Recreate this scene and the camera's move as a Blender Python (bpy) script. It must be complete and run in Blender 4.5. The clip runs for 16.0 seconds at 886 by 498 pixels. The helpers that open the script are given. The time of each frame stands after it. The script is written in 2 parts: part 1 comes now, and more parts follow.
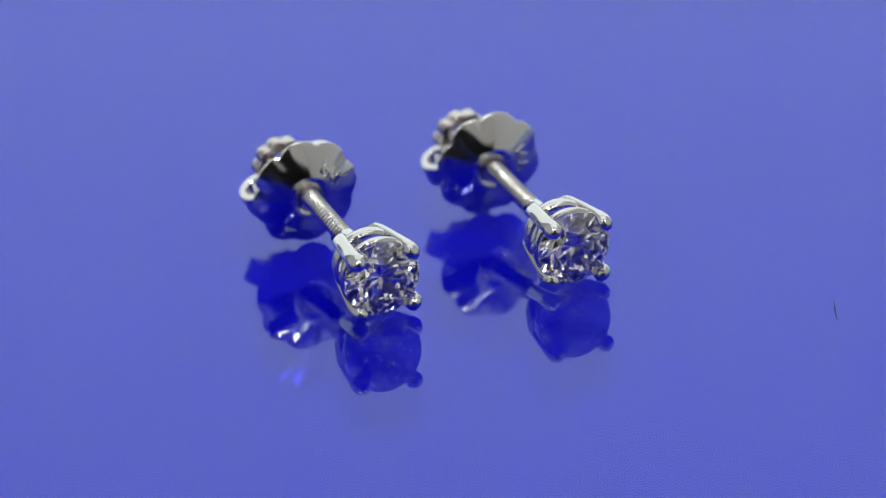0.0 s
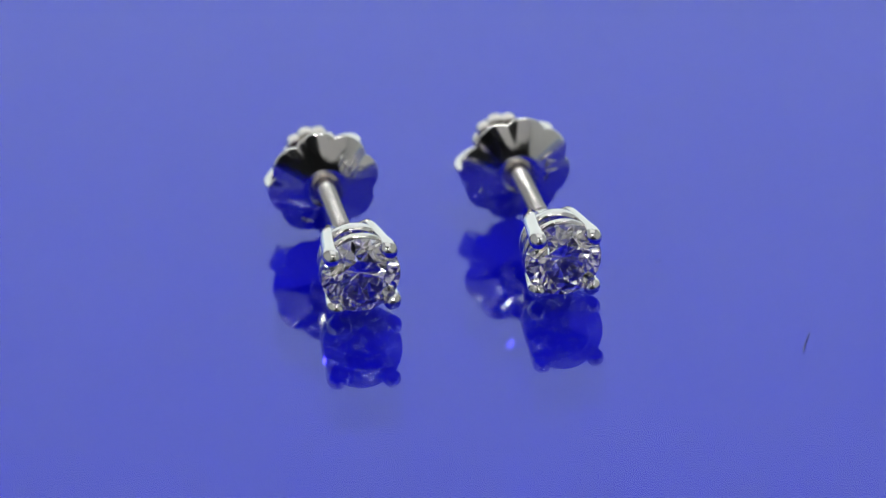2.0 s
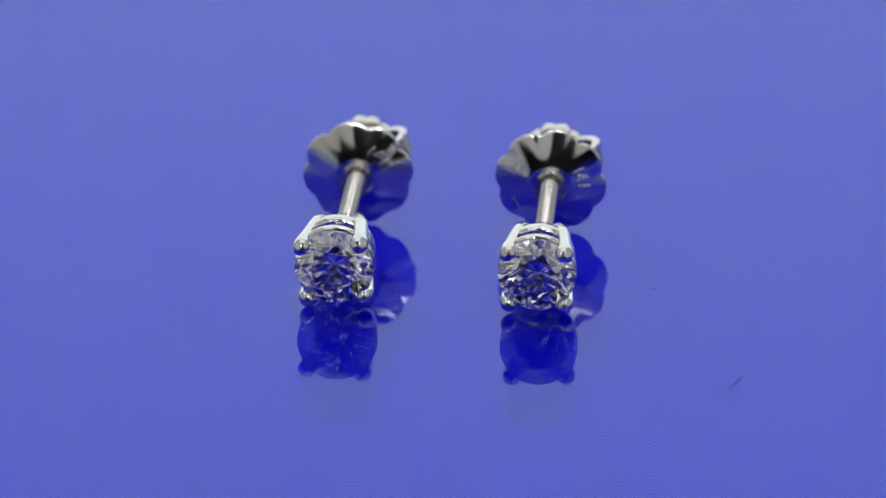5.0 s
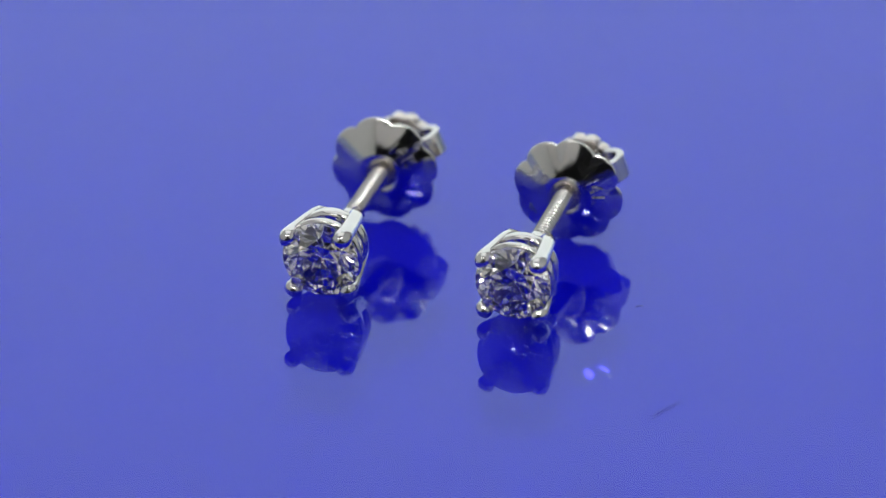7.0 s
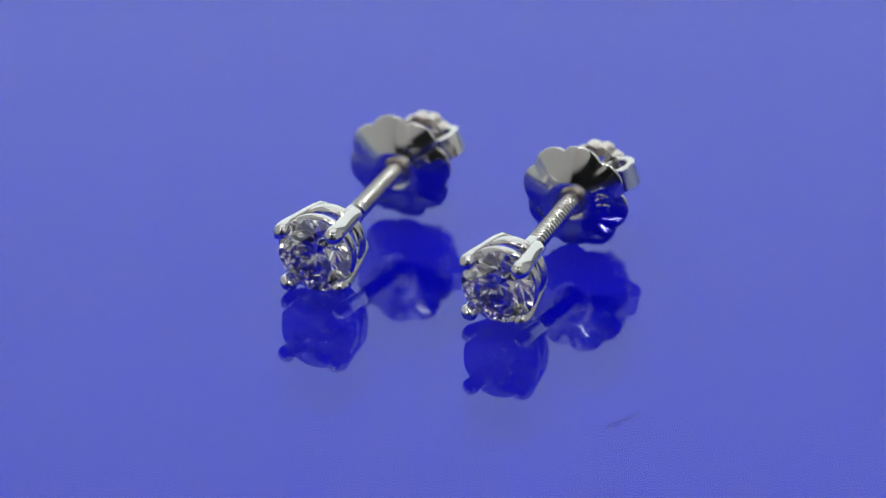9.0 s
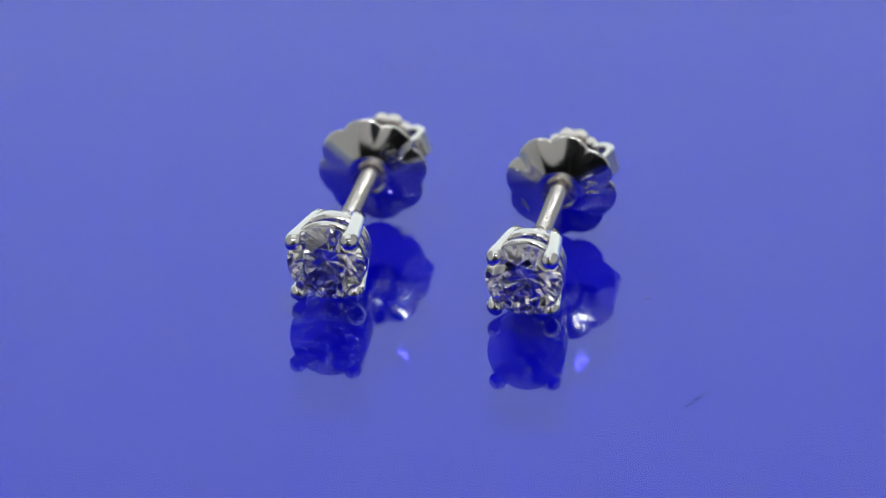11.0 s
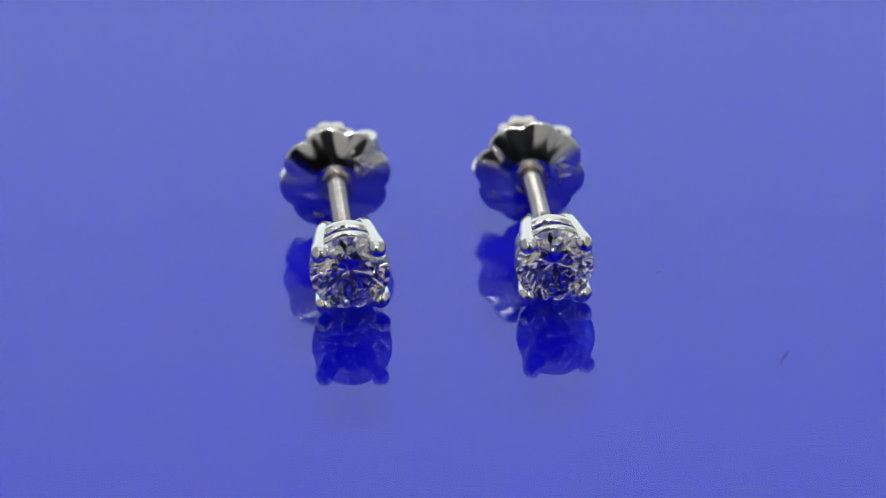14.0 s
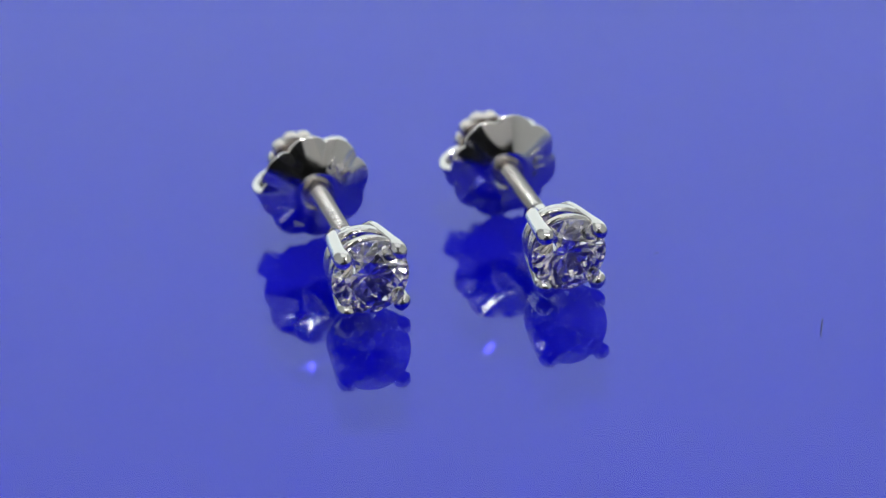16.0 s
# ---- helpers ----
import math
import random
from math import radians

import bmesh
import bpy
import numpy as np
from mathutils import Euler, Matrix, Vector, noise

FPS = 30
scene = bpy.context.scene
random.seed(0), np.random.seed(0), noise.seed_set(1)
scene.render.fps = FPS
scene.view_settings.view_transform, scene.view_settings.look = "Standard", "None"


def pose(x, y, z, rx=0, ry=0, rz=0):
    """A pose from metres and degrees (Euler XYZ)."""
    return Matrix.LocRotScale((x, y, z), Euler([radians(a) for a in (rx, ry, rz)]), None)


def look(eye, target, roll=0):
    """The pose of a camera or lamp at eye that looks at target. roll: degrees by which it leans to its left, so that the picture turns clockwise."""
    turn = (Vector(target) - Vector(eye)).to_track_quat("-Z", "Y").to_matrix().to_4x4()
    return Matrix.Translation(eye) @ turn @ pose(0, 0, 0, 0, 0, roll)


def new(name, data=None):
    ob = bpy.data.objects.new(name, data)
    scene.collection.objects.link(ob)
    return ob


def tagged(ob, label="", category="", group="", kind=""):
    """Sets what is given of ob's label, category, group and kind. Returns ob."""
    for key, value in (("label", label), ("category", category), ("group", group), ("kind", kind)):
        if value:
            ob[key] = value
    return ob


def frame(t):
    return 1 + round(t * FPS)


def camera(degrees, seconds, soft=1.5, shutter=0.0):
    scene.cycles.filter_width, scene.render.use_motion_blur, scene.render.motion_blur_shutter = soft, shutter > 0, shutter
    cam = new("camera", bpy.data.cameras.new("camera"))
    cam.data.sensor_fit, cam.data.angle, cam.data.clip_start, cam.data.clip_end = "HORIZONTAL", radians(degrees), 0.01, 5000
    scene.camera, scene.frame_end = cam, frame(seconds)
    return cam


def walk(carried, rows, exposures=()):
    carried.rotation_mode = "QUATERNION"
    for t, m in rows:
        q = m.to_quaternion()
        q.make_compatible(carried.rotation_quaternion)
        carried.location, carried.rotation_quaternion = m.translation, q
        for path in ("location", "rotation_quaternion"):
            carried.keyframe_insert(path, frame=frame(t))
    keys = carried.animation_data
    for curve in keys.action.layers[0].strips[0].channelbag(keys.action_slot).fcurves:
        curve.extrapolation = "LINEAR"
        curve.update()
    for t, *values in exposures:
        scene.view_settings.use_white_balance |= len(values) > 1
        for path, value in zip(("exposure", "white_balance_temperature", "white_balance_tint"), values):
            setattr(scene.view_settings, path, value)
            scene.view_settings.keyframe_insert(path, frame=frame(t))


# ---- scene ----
# Two stud earrings on a slowly turning blue acrylic plate inside a pale grey photo box.
# Lengths of small things are in millimetres and scaled by MM.
MM = 0.001
ELEV = radians(22.576)
EYE = (0.0, -0.350 * math.cos(ELEV), 0.350 * math.sin(ELEV))
cam = camera(7.076, 16.0, soft=1.3)
cam.data.dof.use_dof, cam.data.dof.focus_distance, cam.data.dof.aperture_fstop = True, 0.3434, 38.0
walk(cam, [(0.0, look(EYE, (0, 0, 0), -1.6)), (16.0, look(EYE, (0, 0, 0), -1.6))])

# the turntable: axis and angle in degrees over time (to and fro at an even speed)
AXIS = Vector((-0.895 * MM, -2.840 * MM, 0.0))
TURN_BACK = 8.571


def turn(t):
    down = 20.44 - 5.710 * min(t, TURN_BACK)
    return down + 5.750 * max(0.0, t - TURN_BACK)


TIMES = [0.5 * i for i in range(17)] + [8.3, 8.48, 8.64, 8.8] + [9.0 + 0.5 * i for i in range(15)]

# ---- world and light ----
world = bpy.data.worlds.new("studio_world")
scene.world = world
world.use_nodes = True
world.node_tree.nodes["Background"].inputs[0].default_value = (0.8, 0.9, 1.0, 1)
world.node_tree.nodes["Background"].inputs[1].default_value = 0.02
PANEL_GLOW = 0.667
scene.cycles.max_bounces, scene.cycles.transmission_bounces, scene.cycles.glossy_bounces = 24, 24, 8
SPOT_GLOW = 200.0
TOP_FILL_GLOW = 0.70
FILL_STRIP_GLOW = 16.0
KEY_GLOW = 145.0


# ---- materials ----
def material(name):
    m = bpy.data.materials.new(name)
    m.use_nodes = True
    nt = m.node_tree
    return m, nt, nt.nodes["Principled BSDF"], nt.nodes["Material Output"]


def grain(nt, scale, low, high, detail=3.0):
    tc = nt.nodes.new("ShaderNodeTexCoord")
    n = nt.nodes.new("ShaderNodeTexNoise")
    n.inputs["Scale"].default_value = scale
    n.inputs["Detail"].default_value = detail
    nt.links.new(tc.outputs["Object"], n.inputs["Vector"])
    r = nt.nodes.new("ShaderNodeMapRange")
    r.inputs["From Min"].default_value = 0.3
    r.inputs["From Max"].default_value = 0.7
    r.inputs["To Min"].default_value = low
    r.inputs["To Max"].default_value = high
    nt.links.new(n.outputs["Fac"], r.inputs["Value"])
    return r.outputs["Result"], n.outputs["Fac"]


def bump(nt, bsdf, height, strength, distance):
    b = nt.nodes.new("ShaderNodeBump")
    b.inputs["Strength"].default_value = strength
    b.inputs["Distance"].default_value = distance
    nt.links.new(height, b.inputs["Height"])
    nt.links.new(b.outputs["Normal"], bsdf.inputs["Normal"])


def metal(name, colour, low, high, wave=0.0):
    m, nt, p, out = material(name)
    p.inputs["Base Color"].default_value = (*colour, 1)
    p.inputs["Metallic"].default_value = 1.0
    rough, _ = grain(nt, 900.0, low, high)
    nt.links.new(rough, p.inputs["Roughness"])
    if wave:
        _, h = grain(nt, 700.0, 0, 1, 2.0)
        bump(nt, p, h, wave, 0.0001)
    return m


def plain(name, colour, rough, scale=60.0, spread=0.1, relief=0.0):
    m, nt, p, out = material(name)
    value, h = grain(nt, scale, 1 - spread, 1 + spread)
    mix = nt.nodes.new("ShaderNodeVectorMath")
    mix.operation = "SCALE"
    mix.inputs[0].default_value = colour
    nt.links.new(value, mix.inputs["Scale"])
    nt.links.new(mix.outputs["Vector"], p.inputs["Base Color"])
    p.inputs["Roughness"].default_value = rough
    if relief:
        bump(nt, p, h, 0.3, relief)
    return m


def glow(name, colour, strength):
    m, nt, p, out = material(name)
    p.inputs["Base Color"].default_value = (0.8, 0.8, 0.8, 1)
    p.inputs["Emission Color"].default_value = (*colour, 1)
    p.inputs["Emission Strength"].default_value = strength
    return m


GOLD = metal("white_gold_polished", (0.70, 0.68, 0.66), 0.02, 0.07, 0.12)
GOLD_WAVY = metal("white_gold_pressed", (0.70, 0.68, 0.655), 0.07, 0.12, 0.10)
GOLD_POST = metal("white_gold_threaded", (0.62, 0.60, 0.575), 0.13, 0.20)
GOLD_WARM = metal("rubbed_gold_collar", (0.66, 0.60, 0.56), 0.12, 0.22)
PAPER = plain("pale_grey_paint", (0.50, 0.51, 0.51), 0.9, 25.0, 0.04, 0.0002)
WHITE = plain("white_paint", (0.74, 0.74, 0.73), 0.9, 25.0, 0.03, 0.0002)
REFLECTOR = plain("white_reflector_cloth", (0.76, 0.73, 0.71), 0.95, 200.0, 0.12, 0.0004)
ROOM = plain("dark_room_paint", (0.09, 0.09, 0.092), 0.9, 4.0, 0.08, 0.0005)
BLACK = plain("black_plastic", (0.02, 0.02, 0.021), 0.45, 300.0, 0.2)
DUST = plain("dark_dust", (0.03, 0.03, 0.09), 0.9, 4000.0, 0.3)
PANEL_LIGHT = glow("panel_diffuser", (0.872, 1.0, 0.99), PANEL_GLOW)
TOP_FILL_LIGHT = glow("top_fill_diffuser", (0.95, 1.0, 0.98), TOP_FILL_GLOW)
KEY_LIGHT = glow("key_lamp_diffuser", (1.0, 0.98, 0.95), KEY_GLOW)
FILL_STRIP_LIGHT = glow("fill_strip_diffuser", (1.0, 0.99, 0.97), FILL_STRIP_GLOW)
SPOT_LIGHT = glow("spot_led", (0.92, 1.0, 0.99), SPOT_GLOW)


def diamond_material():
    m, nt, p, out = material("diamond")
    nt.nodes.remove(p)
    g = nt.nodes.new("ShaderNodeBsdfGlass")
    g.inputs["IOR"].default_value = 2.417
    g.inputs["Roughness"].default_value = 0.0
    g.inputs["Color"].default_value = (0.99, 0.98, 0.975, 1)
    nt.links.new(g.outputs[0], out.inputs["Surface"])
    return m


def acrylic_skin():
    # clear blue sheet: polished face, the blue body lets light through to the backing
    m, nt, p, out = material("blue_acrylic_face")
    nt.nodes.remove(p)
    clear = nt.nodes.new("ShaderNodeBsdfTransparent")
    clear.inputs["Color"].default_value = (0.24, 0.22, 0.98, 1)
    gloss = nt.nodes.new("ShaderNodeBsdfGlossy")
    gloss.inputs["Color"].default_value = (0.875, 0.99, 1.0, 1)
    gloss.inputs["Roughness"].default_value = 0.0
    facing = nt.nodes.new("ShaderNodeLayerWeight")
    facing.inputs["Blend"].default_value = 0.5
    power = nt.nodes.new("ShaderNodeMath")
    power.operation = "POWER"
    power.inputs[1].default_value = 5.0
    nt.links.new(facing.outputs["Facing"], power.inputs[0])
    f = nt.nodes.new("ShaderNodeMath")
    f.operation = "MULTIPLY_ADD"
    f.inputs[1].default_value, f.inputs[2].default_value = 0.96, 0.04
    nt.links.new(power.outputs[0], f.inputs[0])
    mix = nt.nodes.new("ShaderNodeMixShader")
    nt.links.new(f.outputs[0], mix.inputs["Fac"])
    nt.links.new(clear.outputs[0], mix.inputs[1])
    nt.links.new(gloss.outputs[0], mix.inputs[2])
    nt.links.new(mix.outputs[0], out.inputs["Surface"])
    return m


def acrylic_body():
    m, nt, p, out = material("blue_acrylic_back")
    value, h = grain(nt, 40.0, 0.97, 1.03)
    mix = nt.nodes.new("ShaderNodeVectorMath")
    mix.operation = "SCALE"
    mix.inputs[0].default_value = (0.010, 0.012, 0.487)
    nt.links.new(value, mix.inputs["Scale"])
    nt.links.new(mix.outputs["Vector"], p.inputs["Base Color"])
    p.inputs["Roughness"].default_value = 0.03
    p.inputs["IOR"].default_value = 1.45
    return m


DIAMOND = diamond_material()
FACE = acrylic_skin()
BACKING = acrylic_body()


# ---- building helpers ----
def part(name, bm, mat, parent=None, label="", smooth=False, unit=MM, sharp=35.0):
    if unit != 1:
        bmesh.ops.scale(bm, vec=(unit, unit, unit), verts=bm.verts)
    bmesh.ops.recalc_face_normals(bm, faces=bm.faces)
    me = bpy.data.meshes.new(name)
    if smooth:
        for f in bm.faces:
            f.smooth = True
        for e in bm.edges:
            if len(e.link_faces) == 2 and e.calc_face_angle(0) > radians(sharp):
                e.smooth = False
    bm.to_mesh(me)
    bm.free()
    me.materials.append(mat)
    ob = new(name, me)
    ob.parent = parent
    if label:
        ob["label"] = label
    return ob


def box(bm, x0, x1, y0, y1, z0, z1, bevel=0.0):
    g = bmesh.ops.create_cube(bm, size=1.0, matrix=Matrix.Translation(((x0 + x1) / 2, (y0 + y1) / 2, (z0 + z1) / 2)) @ Matrix.Diagonal((x1 - x0, y1 - y0, z1 - z0, 1)))
    if bevel:
        edges = list({e for v in g["verts"] for e in v.link_edges})
        bmesh.ops.bevel(bm, geom=edges, offset=bevel, segments=2, affect="EDGES", profile=0.5)
    return bm


def loft(bm, rings, close_ring=True, cap=True):
    """Skins a row of rings (lists of points, equally many each)."""
    rows = [[bm.verts.new(p) for p in ring] for ring in rings]
    n = len(rows[0])
    for a, b in zip(rows, rows[1:]):
        for i in range(n if close_ring else n - 1):
            j = (i + 1) % n
            bm.faces.new((a[i], a[j], b[j], b[i]))
    if cap:
        bm.faces.new(rows[0])
        bm.faces.new(rows[-1])
    return bm


def lathe(bm, profile, n=40, cap=True):
    """Turns a row of (radius, y) about the y axis."""
    return loft(bm, [[(r * math.cos(2 * math.pi * i / n), y, r * math.sin(2 * math.pi * i / n)) for i in range(n)] for r, y in profile], cap=cap)


def sweep(bm, path, section, ups=None):
    """Carries a section (u, v, scale by station) along a path of points."""
    rings = []
    for k, p in enumerate(path):
        p = Vector(p)
        a = Vector(path[max(0, k - 1)])
        b = Vector(path[min(len(path) - 1, k + 1)])
        d = (b - a).normalized()
        up = Vector(ups[k]) if ups else Vector((0, 0, 1))
        side = d.cross(up).normalized()
        up = side.cross(d).normalized()
        rings.append([p + side * u + up * v for u, v in section(k)])
    return loft(bm, rings)


def ring_tube(bm, radius, y, r, n=48, m=12, flat=1.0):
    rows = []
    for i in range(n):
        a = 2 * math.pi * i / n
        rows.append([bm.verts.new(((radius + r * math.cos(2 * math.pi * j / m)) * math.cos(a), y + flat * r * math.sin(2 * math.pi * j / m), (radius + r * math.cos(2 * math.pi * j / m)) * math.sin(a))) for j in range(m)])
    for i in range(n):
        a, b = rows[i], rows[(i + 1) % n]
        for j in range(m):
            bm.faces.new((a[j], a[(j + 1) % m], b[(j + 1) % m], b[j]))
    return bm


# ---- the photo box and the room round it ----
def slab(name, x0, x1, y0, y1, z0, z1, mat, label, category):
    return tagged(part(name, box(bmesh.new(), x0, x1, y0, y1, z0, z1), mat, unit=1), label, category, kind="structure")


def photo_box():
    slab("wall_west", -0.358, -0.350, -0.386, 0.308, -0.02, 0.50, WHITE, "white matt side wall of a photo light box", "wall")
    slab("wall_east", 0.350, 0.358, -0.386, 0.308, -0.02, 0.50, WHITE, "white matt side wall of a photo light box", "wall")
    slab("wall_north", -0.350, 0.350, 0.300, 0.308, -0.02, 0.50, PAPER, "pale grey matt back wall of a photo light box", "wall")
    slab("ceiling", -0.358, 0.358, -0.14, 0.308, 0.50, 0.508, PAPER, "pale grey matt top of a photo light box", "ceiling")
    slab("ceiling_west", -0.358, -0.10, -0.386, -0.14, 0.50, 0.508, PAPER, "pale grey matt top of a photo light box", "ceiling")
    slab("ceiling_east", 0.10, 0.358, -0.386, -0.14, 0.50, 0.508, PAPER, "pale grey matt top of a photo light box", "ceiling")
    slab("floor", -0.70, 0.70, -0.75, 0.42, -0.030, -0.020, PAPER, "pale grey table top under the turntable", "floor")
    # two unseen white sheets, added to throw light back onto stones and petals
    slab("reflector_west", -0.350, -0.095, -0.386, -0.380, 0.12, 0.50, REFLECTOR, "white cloth reflector added unseen at the front of the light box", "wall")
    slab("reflector_east", 0.095, 0.350, -0.386, -0.380, 0.12, 0.50, REFLECTOR, "white cloth reflector added unseen at the front of the light box", "wall")
    slab("room_wall_south", -1.2, 1.2, -1.3, -1.28, -0.8, 1.5, ROOM, "dark grey wall of the studio room", "wall")
    slab("room_wall_north", -1.2, 1.2, 0.90, 0.92, -0.8, 1.5, ROOM, "dark grey wall of the studio room", "wall")
    slab("room_wall_west", -1.22, -1.2, -1.3, 0.92, -0.8, 1.5, ROOM, "dark grey wall of the studio room", "wall")
    slab("room_wall_east", 1.2, 1.22, -1.3, 0.92, -0.8, 1.5, ROOM, "dark grey wall of the studio room", "wall")
    slab("room_ceiling", -1.22, 1.22, -1.3, 0.92, 1.5, 1.52, ROOM, "dark grey ceiling of the studio room", "ceiling")
    slab("room_floor", -1.22, 1.22, -1.3, 0.92, -0.82, -0.8, ROOM, "dark grey floor of the studio room", "floor")


def light_panel():
    e = tagged(new("softbox_lamp"), "large glowing white LED panel standing behind the turntable", "lamp")
    e.location = (0, 0.27, -0.02)
    part("housing", box(bmesh.new(), -0.235, 0.235, 0.006, 0.024, 0.0, 0.48, 0.004), BLACK, e, unit=1)
    part("diffuser", box(bmesh.new(), -0.22, 0.22, 0.0, 0.0055, 0.012, 0.468), PANEL_LIGHT, e, "glowing white diffuser", unit=1)
    return e


# unseen overhead panel, added as fill for the stones and petals
def top_fill_panel():
    e = tagged(new("softbox_lamp"), "dim white fill panel added unseen under the box top", "lamp")
    e.location = (0, 0.09, 0.482)
    part("housing", box(bmesh.new(), -0.29, 0.29, -0.215, 0.17, 0.004, 0.0178, 0.002), BLACK, e, unit=1)
    part("diffuser", box(bmesh.new(), -0.28, 0.28, -0.205, 0.16, 0.0, 0.0035), TOP_FILL_LIGHT, e, "glowing white diffuser", unit=1)
    return e


# unseen fill strip, added to brighten the stones from the front
def fill_strip(x):
    e = tagged(new("fill_strip_lamp"), "slim white fill strip added unseen under the front edge of the box top", "lamp", group="front LED strips")
    e.location = (x, -0.30, 0.4998)
    part("housing", box(bmesh.new(), -0.112, 0.112, -0.011, 0.011, -0.012, 0.0, 0.002), BLACK, e, unit=1)
    part("diffuser", box(bmesh.new(), -0.108, 0.108, -0.008, 0.008, -0.0145, -0.0122), FILL_STRIP_LIGHT, e, "glowing white diffuser", unit=1)
    return e


def spot(m, size, lit=None):
    e = tagged(new("spot_lamp"), "small black LED spot lamp hung from the box top", "lamp", group="spot lamps")
    k = size
    part("housing", lathe(bmesh.new(), [(0.9 * k, -2.6 * k), (1.2 * k, -2.3 * k), (1.3 * k, 0.0), (1.05 * k, 0.0), (1.0 * k, -0.5 * k)], 28), BLACK, e, unit=1, smooth=True)
    part("led", lathe(bmesh.new(), [(0.98 * k, -0.48 * k), (0.9 * k, -0.3 * k)], 24), lit or SPOT_LIGHT, e, "glowing white LED", unit=1)
    up = m.inverted() @ Vector((m.translation.x, max(m.translation.y, -0.138) if abs(m.translation.x) < 0.10 else m.translation.y, 0.4999))
    bm = bmesh.new()
    back = Vector((0, -2.2 * k, 0))
    sweep(bm, [back, back.lerp(up, 0.5), up], lambda j: [(0.0025 * math.cos(a), 0.0025 * math.sin(a)) for a in (0, 1.05, 2.09, 3.14, 4.19, 5.24)], [(1, 0, 0)] * 3)
    part("stem", bm, BLACK, e, unit=1)
    e.matrix_basis = m
    return e


def studio_camera():
    e = tagged(new("studio_camera"), "black camera with a macro lens before the box", "camera")
    e.matrix_basis = look(EYE, (0, 0, 0))
    bm = bmesh.new()
    n = 36
    prof = [(0.020, 0.014), (0.024, 0.014), (0.031, 0.018), (0.031, 0.09), (0.020, 0.09)]
    loft(bm, [[(r * math.cos(2 * math.pi * i / n), r * math.sin(2 * math.pi * i / n), z) for i in range(n)] for r, z in prof], cap=False)
    part("lens", bm, BLACK, e, unit=1, smooth=True)
    part("body", box(bmesh.new(), -0.066, 0.066, -0.046, 0.05, 0.092, 0.15, 0.006), BLACK, e, unit=1)
    foot = e.matrix_basis.inverted() @ Vector((0, EYE[1] - 0.11, -0.0199))
    bm = bmesh.new()
    head = Vector((0, -0.03, 0.12))
    sweep(bm, [head, head.lerp(foot, 0.5), foot], lambda j: [(0.014 * math.cos(2 * math.pi * k / 12), 0.014 * math.sin(2 * math.pi * k / 12)) for k in range(12)], [(1, 0, 0)] * 3)
    part("column", bm, BLACK, e, unit=1, smooth=True)
    return e


# ---- the turning plate ----
def blue_plate():
    e = tagged(new("turntable_plate"), "glossy deep blue acrylic turntable plate, spotless but for dust", "turntable")
    e.location = AXIS
    n = 96

    def disc(r, z):
        return [(r * math.cos(2 * math.pi * i / n), r * math.sin(2 * math.pi * i / n), z) for i in range(n)]
    bm = bmesh.new()
    bm.faces.new([bm.verts.new(p) for p in disc(159.0, 0.0)])
    part("polished_face", bm, FACE, e, "clear blue polished acrylic face").visible_shadow = False
    bm = bmesh.new()
    loft(bm, [disc(159.2, -1.15), disc(160, -1.5), disc(160, -8.0), disc(159, -8.6)])
    part("acrylic_sheet", bm, BACKING, e)
    bm = bmesh.new()
    loft(bm, [disc(60, -8.7), disc(60, -20.0)])
    part("turntable_base", bm, BLACK, e, "black round turntable base")
    return e


# ---- the earrings ----
R = 1.92          # girdle radius of the stone
CUP = 0.70        # how far the disc stands before the collar's foot
DIMPLE = 0.32     # depth of the dimple round the post
L_POST = 9.90     # from the girdle back to the collar of the clutch


def brilliant():
    """A round brilliant, cut plane by plane; the table faces -y."""
    bm = bmesh.new()
    n = 64
    loft(bm, [[(R * math.cos(2 * math.pi * i / n), R * math.sin(2 * math.pi * i / n), z) for i in range(n)] for z in (-2.2, 1.2)])
    g, rt = 0.05, 0.57 * R
    crown, pav = radians(34.0), radians(41.0)
    zt = g + (R - rt) * math.tan(crown)
    planes = [((0, 0, 1), zt)]

    def facet(az, tilt, r, z, r_az=None, sgn=1):
        az = radians(az)
        nrm = Vector((math.sin(tilt) * math.cos(az), math.sin(tilt) * math.sin(az), sgn * math.cos(tilt)))
        at = Vector((r * math.cos(radians(r_az)), r * math.sin(radians(r_az)), z)) if r_az is not None else Vector((r * math.cos(az), r * math.sin(az), z))
        planes.append((nrm, nrm.dot(at)))
    for k in range(8):
        a = 45.0 * k
        facet(a, crown, R, g)
        facet(a + 22.5, radians(21.0), rt * math.cos(radians(22.5)), zt)
        for s in (-11.25, 11.25):
            facet(a + s, radians(41.0), R, g, a)
            facet(a + s, radians(42.3), R, -g, a, -1)
        facet(a, pav, R, -g, sgn=-1)
    for nrm, d in planes:
        nrm = Vector(nrm)
        res = bmesh.ops.bisect_plane(bm, geom=bm.verts[:] + bm.edges[:] + bm.faces[:], dist=1e-5, plane_co=nrm * d, plane_no=nrm, clear_outer=True)
        rim = [e for e in res["geom_cut"] if isinstance(e, bmesh.types.BMEdge)]
        rim = [e for e in rim if e.is_boundary]
        if rim:
            bmesh.ops.edgeloop_fill(bm, edges=rim)
    bmesh.ops.remove_doubles(bm, verts=bm.verts, dist=1e-4)
    # stone axis z -> -y
    bmesh.ops.rotate(bm, verts=bm.verts, cent=(0, 0, 0), matrix=Matrix.Rotation(radians(90), 3, "X"))
    return bm


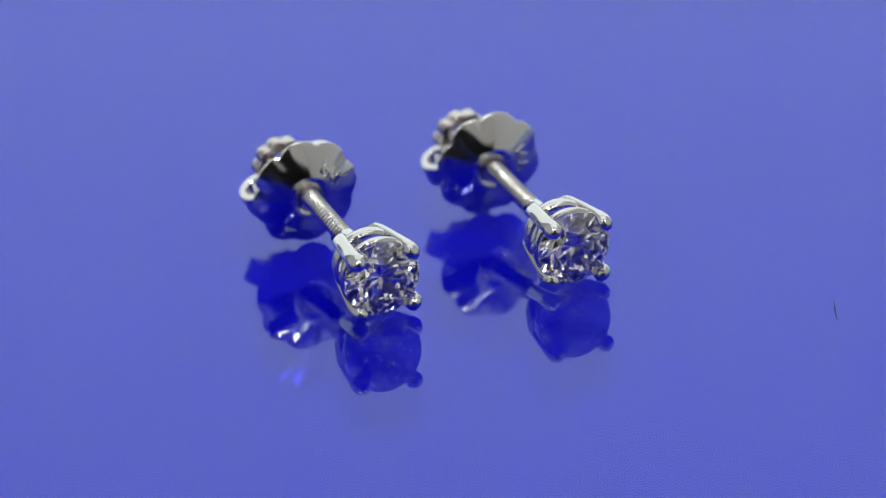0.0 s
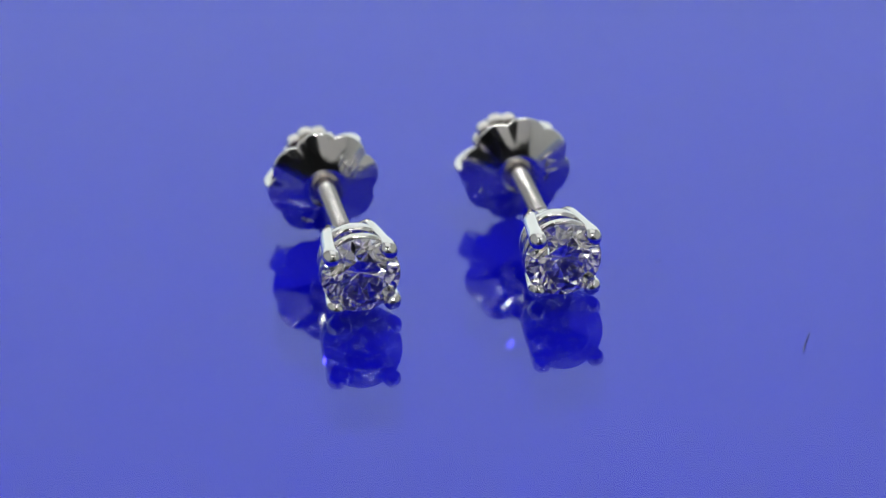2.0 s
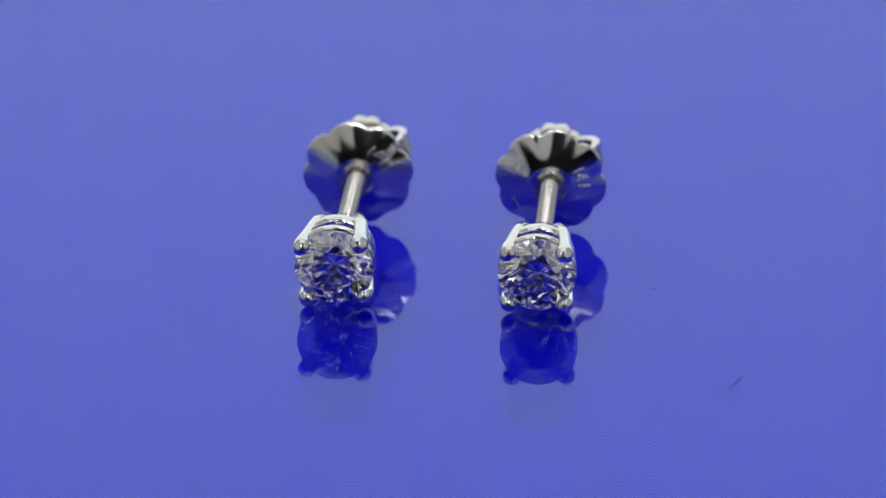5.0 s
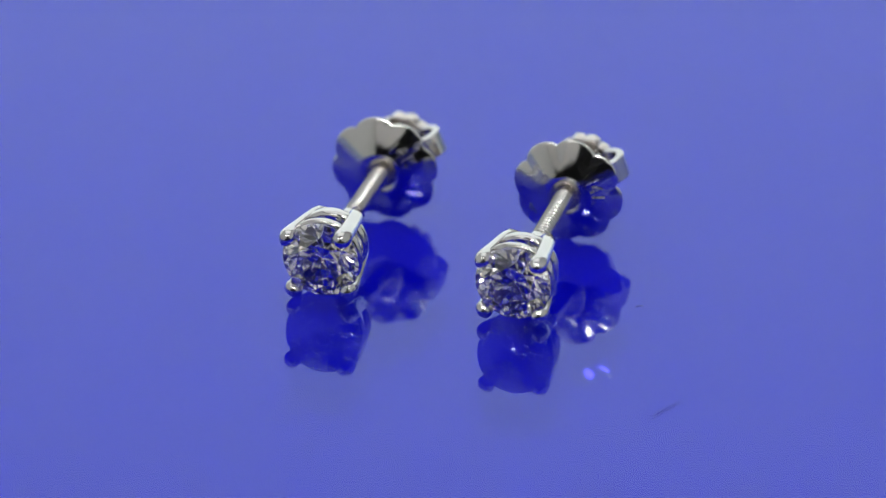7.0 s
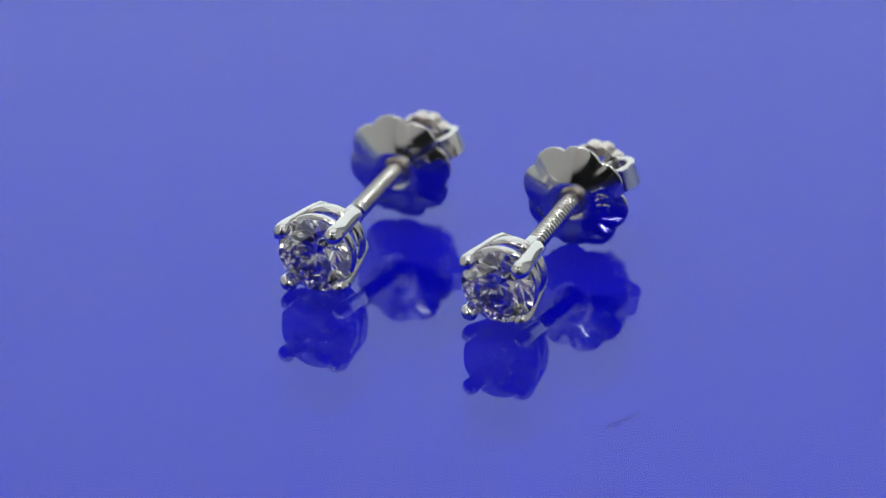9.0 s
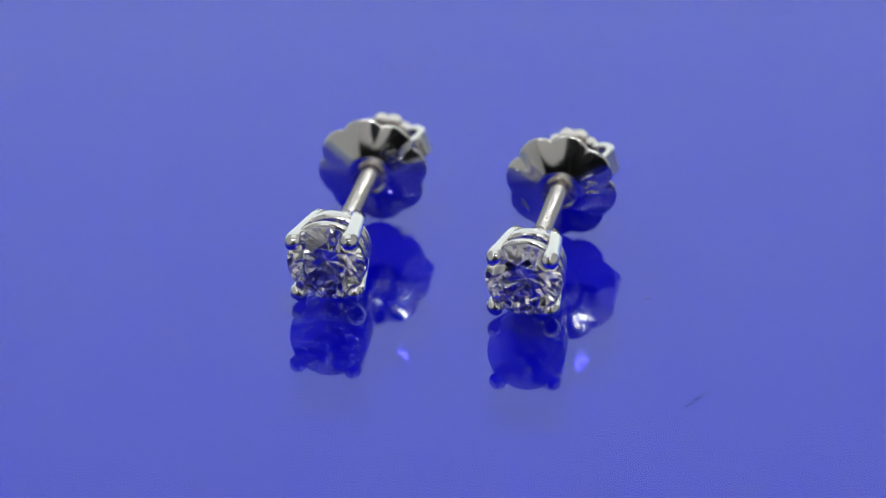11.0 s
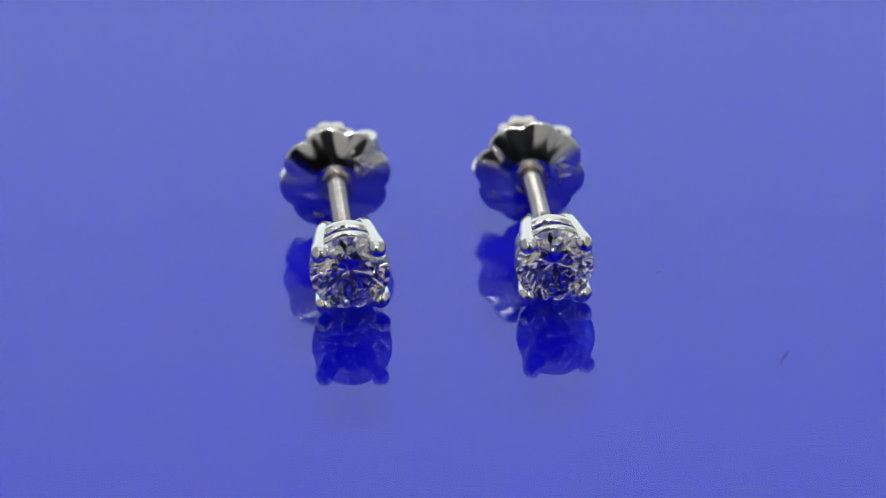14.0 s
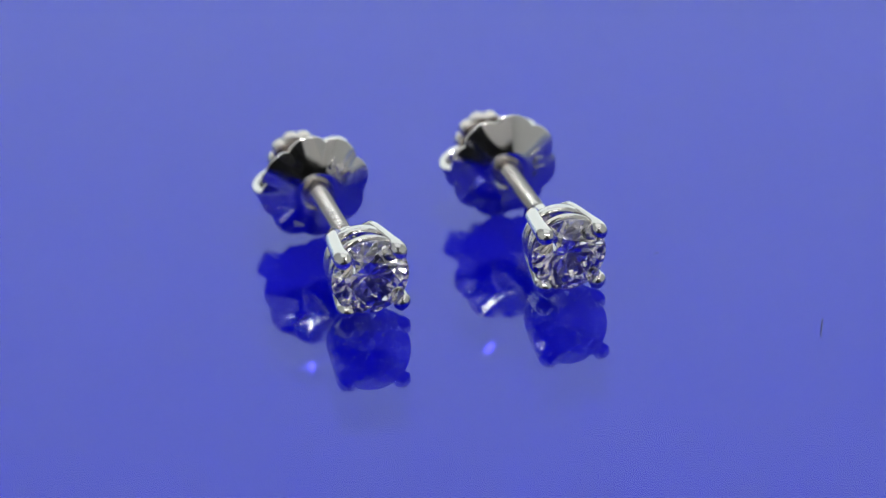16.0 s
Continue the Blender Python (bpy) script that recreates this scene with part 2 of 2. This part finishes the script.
def prong_mesh():
    """A claw in the plane x-y at azimuth 0 (radius along x): foot at the post, kink, flat bar, rounded tip over the stone."""
    bm = bmesh.new()
    path = [(0.20, 3.92), (0.70, 3.68), (1.20, 3.32), (1.50, 2.98), (1.62, 2.5), (1.75, 1.8), (1.88, 1.0), (1.99, 0.3), (2.02, 0.08), (2.02, -0.12), (1.99, -0.32), (1.92, -0.52), (1.82, -0.68), (1.72, -0.78), (1.67, -0.82)]
    w = [0.26, 0.28, 0.33, 0.36, 0.37, 0.38, 0.40, 0.41, 0.41, 0.43, 0.45, 0.45, 0.39, 0.25, 0.05]
    d = [0.20, 0.22, 0.24, 0.25, 0.25, 0.25, 0.26, 0.28, 0.30, 0.33, 0.38, 0.40, 0.35, 0.23, 0.05]
    m = 16

    def section(k):
        out = []
        power = 0.98
        for i in range(m):
            a = 2 * math.pi * (i + 0.5) / m
            c, s = math.cos(a), math.sin(a)
            out.append((math.copysign(abs(c) ** power, c) * w[k], math.copysign(abs(s) ** power, s) * d[k]))
        return out
    pts, ups = [], []
    for k, (r, y) in enumerate(path):
        a, b = path[max(0, k - 1)], path[min(len(path) - 1, k + 1)]
        dx, dy = b[0] - a[0], b[1] - a[1]
        ln = math.hypot(dx, dy)
        ups.append((-dy / ln, dx / ln, 0))
        pts.append((r, y, 0))
    sweep(bm, pts, section, ups)
    return bm


def turned(bm, degrees):
    bmesh.ops.rotate(bm, verts=bm.verts, cent=(0, 0, 0), matrix=Matrix.Rotation(radians(-degrees), 3, "Y"))
    return bm


def thread_mesh():
    bm = bmesh.new()
    prof = [(0.30, 4.3), (0.44, 4.4), (0.44, 4.75)]
    y = 4.8
    pitch = 0.28
    while y < L_POST + 3.0:
        prof += [(0.32, y), (0.40, y + 0.2 * pitch), (0.465, y + 0.42 * pitch), (0.465, y + 0.58 * pitch), (0.42, y + 0.8 * pitch)]
        y += pitch
    prof.append((0.32, y))
    return lathe(bm, prof, 28)


def disc_height(r, a, roll):
    """How far the pressed face stands behind the collar: a dome of eight bulging petals round a shallow dimple."""
    wave = abs(math.cos(4 * (a - radians(roll))))              # 1 at a petal's middle, 0 in the crease
    s = max(0.0, (r - 0.85) / 1.85)
    y = -CUP + 0.78 * s ** 1.15 + 0.03 * s ** 4                                  # the dome falls back to the rim
    y += DIMPLE * max(0.0, 1 - (r - 0.5) / 0.6) ** 1.5            # the dimple round the post
    y += 0.10 * (1 - wave ** 2) ** 2 * min(1.0, s) ** 2.0            # creases between the petals
    return y


def petal_disc(roll):
    """The scalloped, domed disc of the screw clutch with a hole for the post."""
    bm = bmesh.new()
    n, rows = 192, 26

    def point(u, a, back):
        wave = abs(math.cos(4 * (a - radians(roll))))
        edge = 2.40 + 0.33 * wave ** 0.55
        r = 0.50 + (edge - 0.50) * u
        return (r * math.cos(a), L_POST + disc_height(r, a, roll) + back * (0.22 - 0.10 * u), r * math.sin(a))
    rings = []
    for k in range(rows + 1):
        rings.append([point(k / rows, 2 * math.pi * i / n, 0) for i in range(n)])
    last = []
    for i in range(n):
        a = 2 * math.pi * i / n
        p, q = Vector(point(1.0, a, 0)), Vector(point(1.0, a, 1))
        mid = (p + q) / 2
        mid.x *= 1.012
        mid.z *= 1.012
        last.append(mid)
    rings.append(last)
    for k in range(rows, -1, -2):
        rings.append([point(k / rows, 2 * math.pi * i / n, 1) for i in range(n)])
    rings.append(rings[0])
    loft(bm, rings, cap=False)
    bmesh.ops.remove_doubles(bm, verts=bm.verts, dist=1e-4)
    return bm


def curl(side):
    """One rolled strip behind the disc; the strip's width runs along z."""
    bm = bmesh.new()
    path = []
    for k in range(6):
        path.append((side * (0.25 + 0.22 * k), L_POST + 0.55 + 0.12 * k))
    cx, cy = (1.45 if side > 0 else 1.62), L_POST + 2.2
    for k in range(23):
        a = radians(-85 + 13.0 * k)
        rr = 0.93 - 0.011 * k
        path.append((side * (cx + rr * 0.98 * math.cos(a)), cy + rr * math.sin(a)))
    pts = [(x, y, 0) for x, y in path]

    def section(k):
        h = 0.58 if k > 5 else 0.58 - 0.03 * (5 - k)
        t = 0.20
        return [(-t, -h + 0.05), (-t + 0.05, -h), (t - 0.05, -h), (t, -h + 0.05), (t, h - 0.05), (t - 0.05, h), (-t + 0.05, h), (-t, h - 0.05)]
    sweep(bm, pts, section)
    return bm


def fluted_nut():
    """The hollow, fluted end of the clutch, open towards the disc."""
    bm = bmesh.new()
    n = 120
    rings = []
    for wall, y in ((0.0, 3.2), (0.0, 2.99), (0.03, 2.95), (0.19, 2.95), (0.23, 3.01), (0.23, 3.5), (0.90, 3.54), (0.90, 3.70), (0.16, 3.74), (0.05, 3.70), (0.0, 3.62), (0.0, 3.2)):
        ring = []
        for i in range(n):
            a = 2 * math.pi * i / n
            r = 1.31 + 0.15 * abs(math.cos(5 * a)) - wall
            ring.append((r * math.cos(a), L_POST + y, r * math.sin(a)))
        rings.append(ring)
    loft(bm, rings, cap=False)
    bmesh.ops.remove_doubles(bm, verts=bm.verts, dist=1e-4)
    return bm


def web(bm, azimuth):
    """A thin spoke between the post and the fluted end."""
    g = bmesh.ops.create_cube(bm, size=1.0, matrix=Matrix.Rotation(radians(-azimuth), 4, "Y") @ Matrix.Translation((0.80, L_POST + 2.4, 0)) @ Matrix.Diagonal((0.90, 2.3, 0.22, 1)))
    bmesh.ops.bevel(bm, geom=list({e for v in g["verts"] for e in v.link_edges}), offset=0.05, segments=1, affect="EDGES", profile=0.5)
    return bm


def on_disc(az, radius, roll):
    """A place on the face of the disc: x runs clockwise along the rim, y outwards, z out of the metal."""
    a = radians(az)

    def at(r, b):
        return Vector((r * math.cos(b), L_POST + disc_height(r, b, roll), r * math.sin(b)))
    out = (at(radius + 0.1, a) - at(radius - 0.1, a)).normalized()
    along = (at(radius, a - 0.08) - at(radius, a + 0.08)).normalized()
    up = along.cross(out).normalized()
    out = up.cross(along)
    m = Matrix((along, out, up)).transposed().to_4x4()
    m.translation = at(radius, a) * MM
    return m


def stamp(parent, text, size, az, radius, roll):
    """A struck mark on the face of the disc."""
    cu = bpy.data.curves.new("hallmark", "FONT")
    cu.body, cu.size, cu.extrude, cu.bevel_depth = text, size * MM, 0.07 * MM, 0.04 * MM
    cu.align_x, cu.align_y = "CENTER", "CENTER"
    tmp = new("hallmark_outline", cu)
    me = bpy.data.meshes.new_from_object(tmp.evaluated_get(bpy.context.evaluated_depsgraph_get()))
    bpy.data.objects.remove(tmp)
    me.materials.clear()
    me.materials.append(GOLD)
    ob = new("hallmark", me)
    ob.parent = parent
    ob["label"] = "small struck letters"
    ob.matrix_basis = on_disc(az, radius, roll)
    return ob


def maker_mark(parent, az, radius, roll):
    """A worn, unreadable mark: two short raised bars."""
    for length, off in ((0.62, 0.0), (0.34, 0.17)):
        bm = box(bmesh.new(), -length / 2, length / 2, off - 0.045, off + 0.045, -0.06, 0.05, 0.02)
        ob = part("maker_mark", bm, GOLD, parent, "worn struck mark")
        ob.matrix_basis = on_disc(az, radius, roll)


def sized(bm, k):
    bmesh.ops.scale(bm, vec=(k, k, k), verts=bm.verts)
    return bm


def earring(m, size, head_roll, petal_roll, curl_roll, mark_az, label):
    e = tagged(new("stud_earring"), label, "earring", group="pair of stud earrings")
    part("diamond", sized(turned(brilliant(), head_roll + 9), size), DIAMOND, e, "round brilliant-cut clear stone")
    part("setting_base", lathe(bmesh.new(), [(0.30, 3.45), (0.54, 3.55), (0.58, 3.75), (0.55, 4.0), (0.52, 4.3), (0.51, 4.62), (0.49, 4.72), (0.46, 4.76), (0.40, 4.76)], 32), GOLD, e, smooth=True)
    for k in range(4):
        part("prong", sized(turned(prong_mesh(), 45 + 90 * k + head_roll), size), GOLD, e, smooth=True, sharp=50)
    part("gallery_ring", sized(ring_tube(bmesh.new(), 1.80, 0.55, 0.15, flat=1.4), size), GOLD, e, smooth=True)
    part("gallery_ring", sized(ring_tube(bmesh.new(), 1.62, 1.95, 0.15, flat=2.3), size), GOLD, e, smooth=True)
    part("post", thread_mesh(), GOLD_POST, e, "threaded post", smooth=True, sharp=80)
    clutch = part("screw_clutch", petal_disc(petal_roll), GOLD_WAVY, e, "flower-shaped pressed disc", smooth=True, sharp=60)
    part("collar", lathe(bmesh.new(), [(0.46, -0.72 + L_POST), (0.53, -0.73 + L_POST), (0.56, -0.66 + L_POST), (0.57, -0.1 + L_POST), (0.60, 0.4 + L_POST), (0.47, 0.5 + L_POST)], 32), GOLD_WARM, clutch, "rubbed pinkish collar", smooth=True)
    part("curl", turned(curl(1), curl_roll), GOLD, clutch, smooth=True)
    part("curl", turned(curl(-1), curl_roll + 10), GOLD, clutch, smooth=True)
    part("fluted_nut", turned(fluted_nut(), 33), GOLD_WARM, clutch, smooth=True)
    for k in range(4):
        part("spoke", web(bmesh.new(), 52 + 90 * k), GOLD_WARM, clutch)
    stamp(clutch, "14", 0.80, mark_az, 1.58, petal_roll)
    stamp(clutch, "K", 0.80, mark_az - 29, 1.62, petal_roll)
    maker_mark(clutch, mark_az + 187, 1.95, petal_roll)
    e.matrix_basis = m
    return e


def fibre(name, points, thick, label):
    bm = bmesh.new()
    n = len(points)
    sweep(bm, [(x, y, thick * 0.5) for x, y in points], lambda k: [(thick * f * math.cos(a), thick * 0.5 * f * math.sin(a)) for f in (0.4 + 0.6 * math.sin(math.pi * (k + 0.5) / n),) for a in (0, 1.05, 2.09, 3.14, 4.19, 5.24)])
    ob = tagged(part(name, bm, DUST), label, "dust", group="dust on the plate")
    ob.location = AXIS
    return ob


photo_box()
light_panel()
studio_camera()
for x, y, z, size in ((-0.075, -0.30, 0.25, 0.006), (0.085, -0.30, 0.255, 0.006)):
    spot(look((x, y, z), (0, -0.004, 0.003)) @ pose(0, 0, 0, -90), size)
spot(look((0.035, -0.235, 0.36), (0, -0.004, 0.003)) @ pose(0, 0, 0, -90), 0.019, KEY_LIGHT)
top_fill_panel()
for x in (-0.225, 0.225):
    fill_strip(x)
plate = blue_plate()
EAR_A = pose(-4.667 * MM, -7.511 * MM, 1.920 * MM) @ pose(0, 0, 0, 0, 0, 1.35) @ pose(0, 0, 0, 4.70) @ pose(0, 0.40 * MM, 0)
EAR_B = pose(5.143 * MM, -7.676 * MM, 1.865 * MM) @ pose(0, 0, 0, 0, 0, 2.78) @ pose(0, 0, 0, 4.58) @ pose(0, 0.40 * MM, 0)
ear_a = earring(EAR_A, 1.0, 3.2, 100.0, 18, 55, "white gold stud earring with clear stone lying on blue plate")
ear_b = earring(EAR_B, 0.975, -1.4, 77.5, 14, 22, "white gold stud earring with clear stone lying on blue plate")
hair = fibre("dust_fibre", [(16.53, -11.54), (16.35, -12.0), (16.12, -12.6), (15.91, -13.2), (15.76, -13.7)], 0.036, "fine dark hair-like fibre lying on the plate")
lint = fibre("lint", [(11.17, -1.45), (11.18, -1.33), (11.31, -1.24), (11.48, -1.26)], 0.03, "tiny curled dark lint on the plate")


def motions():
    """The plate and what lies on it turn together about the upright axis."""
    for thing in (plate, ear_a, ear_b, hair, lint):
        rest = thing.matrix_basis.copy()
        walk(thing, [(t, Matrix.Translation(AXIS) @ Matrix.Rotation(radians(turn(t)), 4, "Z") @ Matrix.Translation(-AXIS) @ rest) for t in TIMES])


motions()
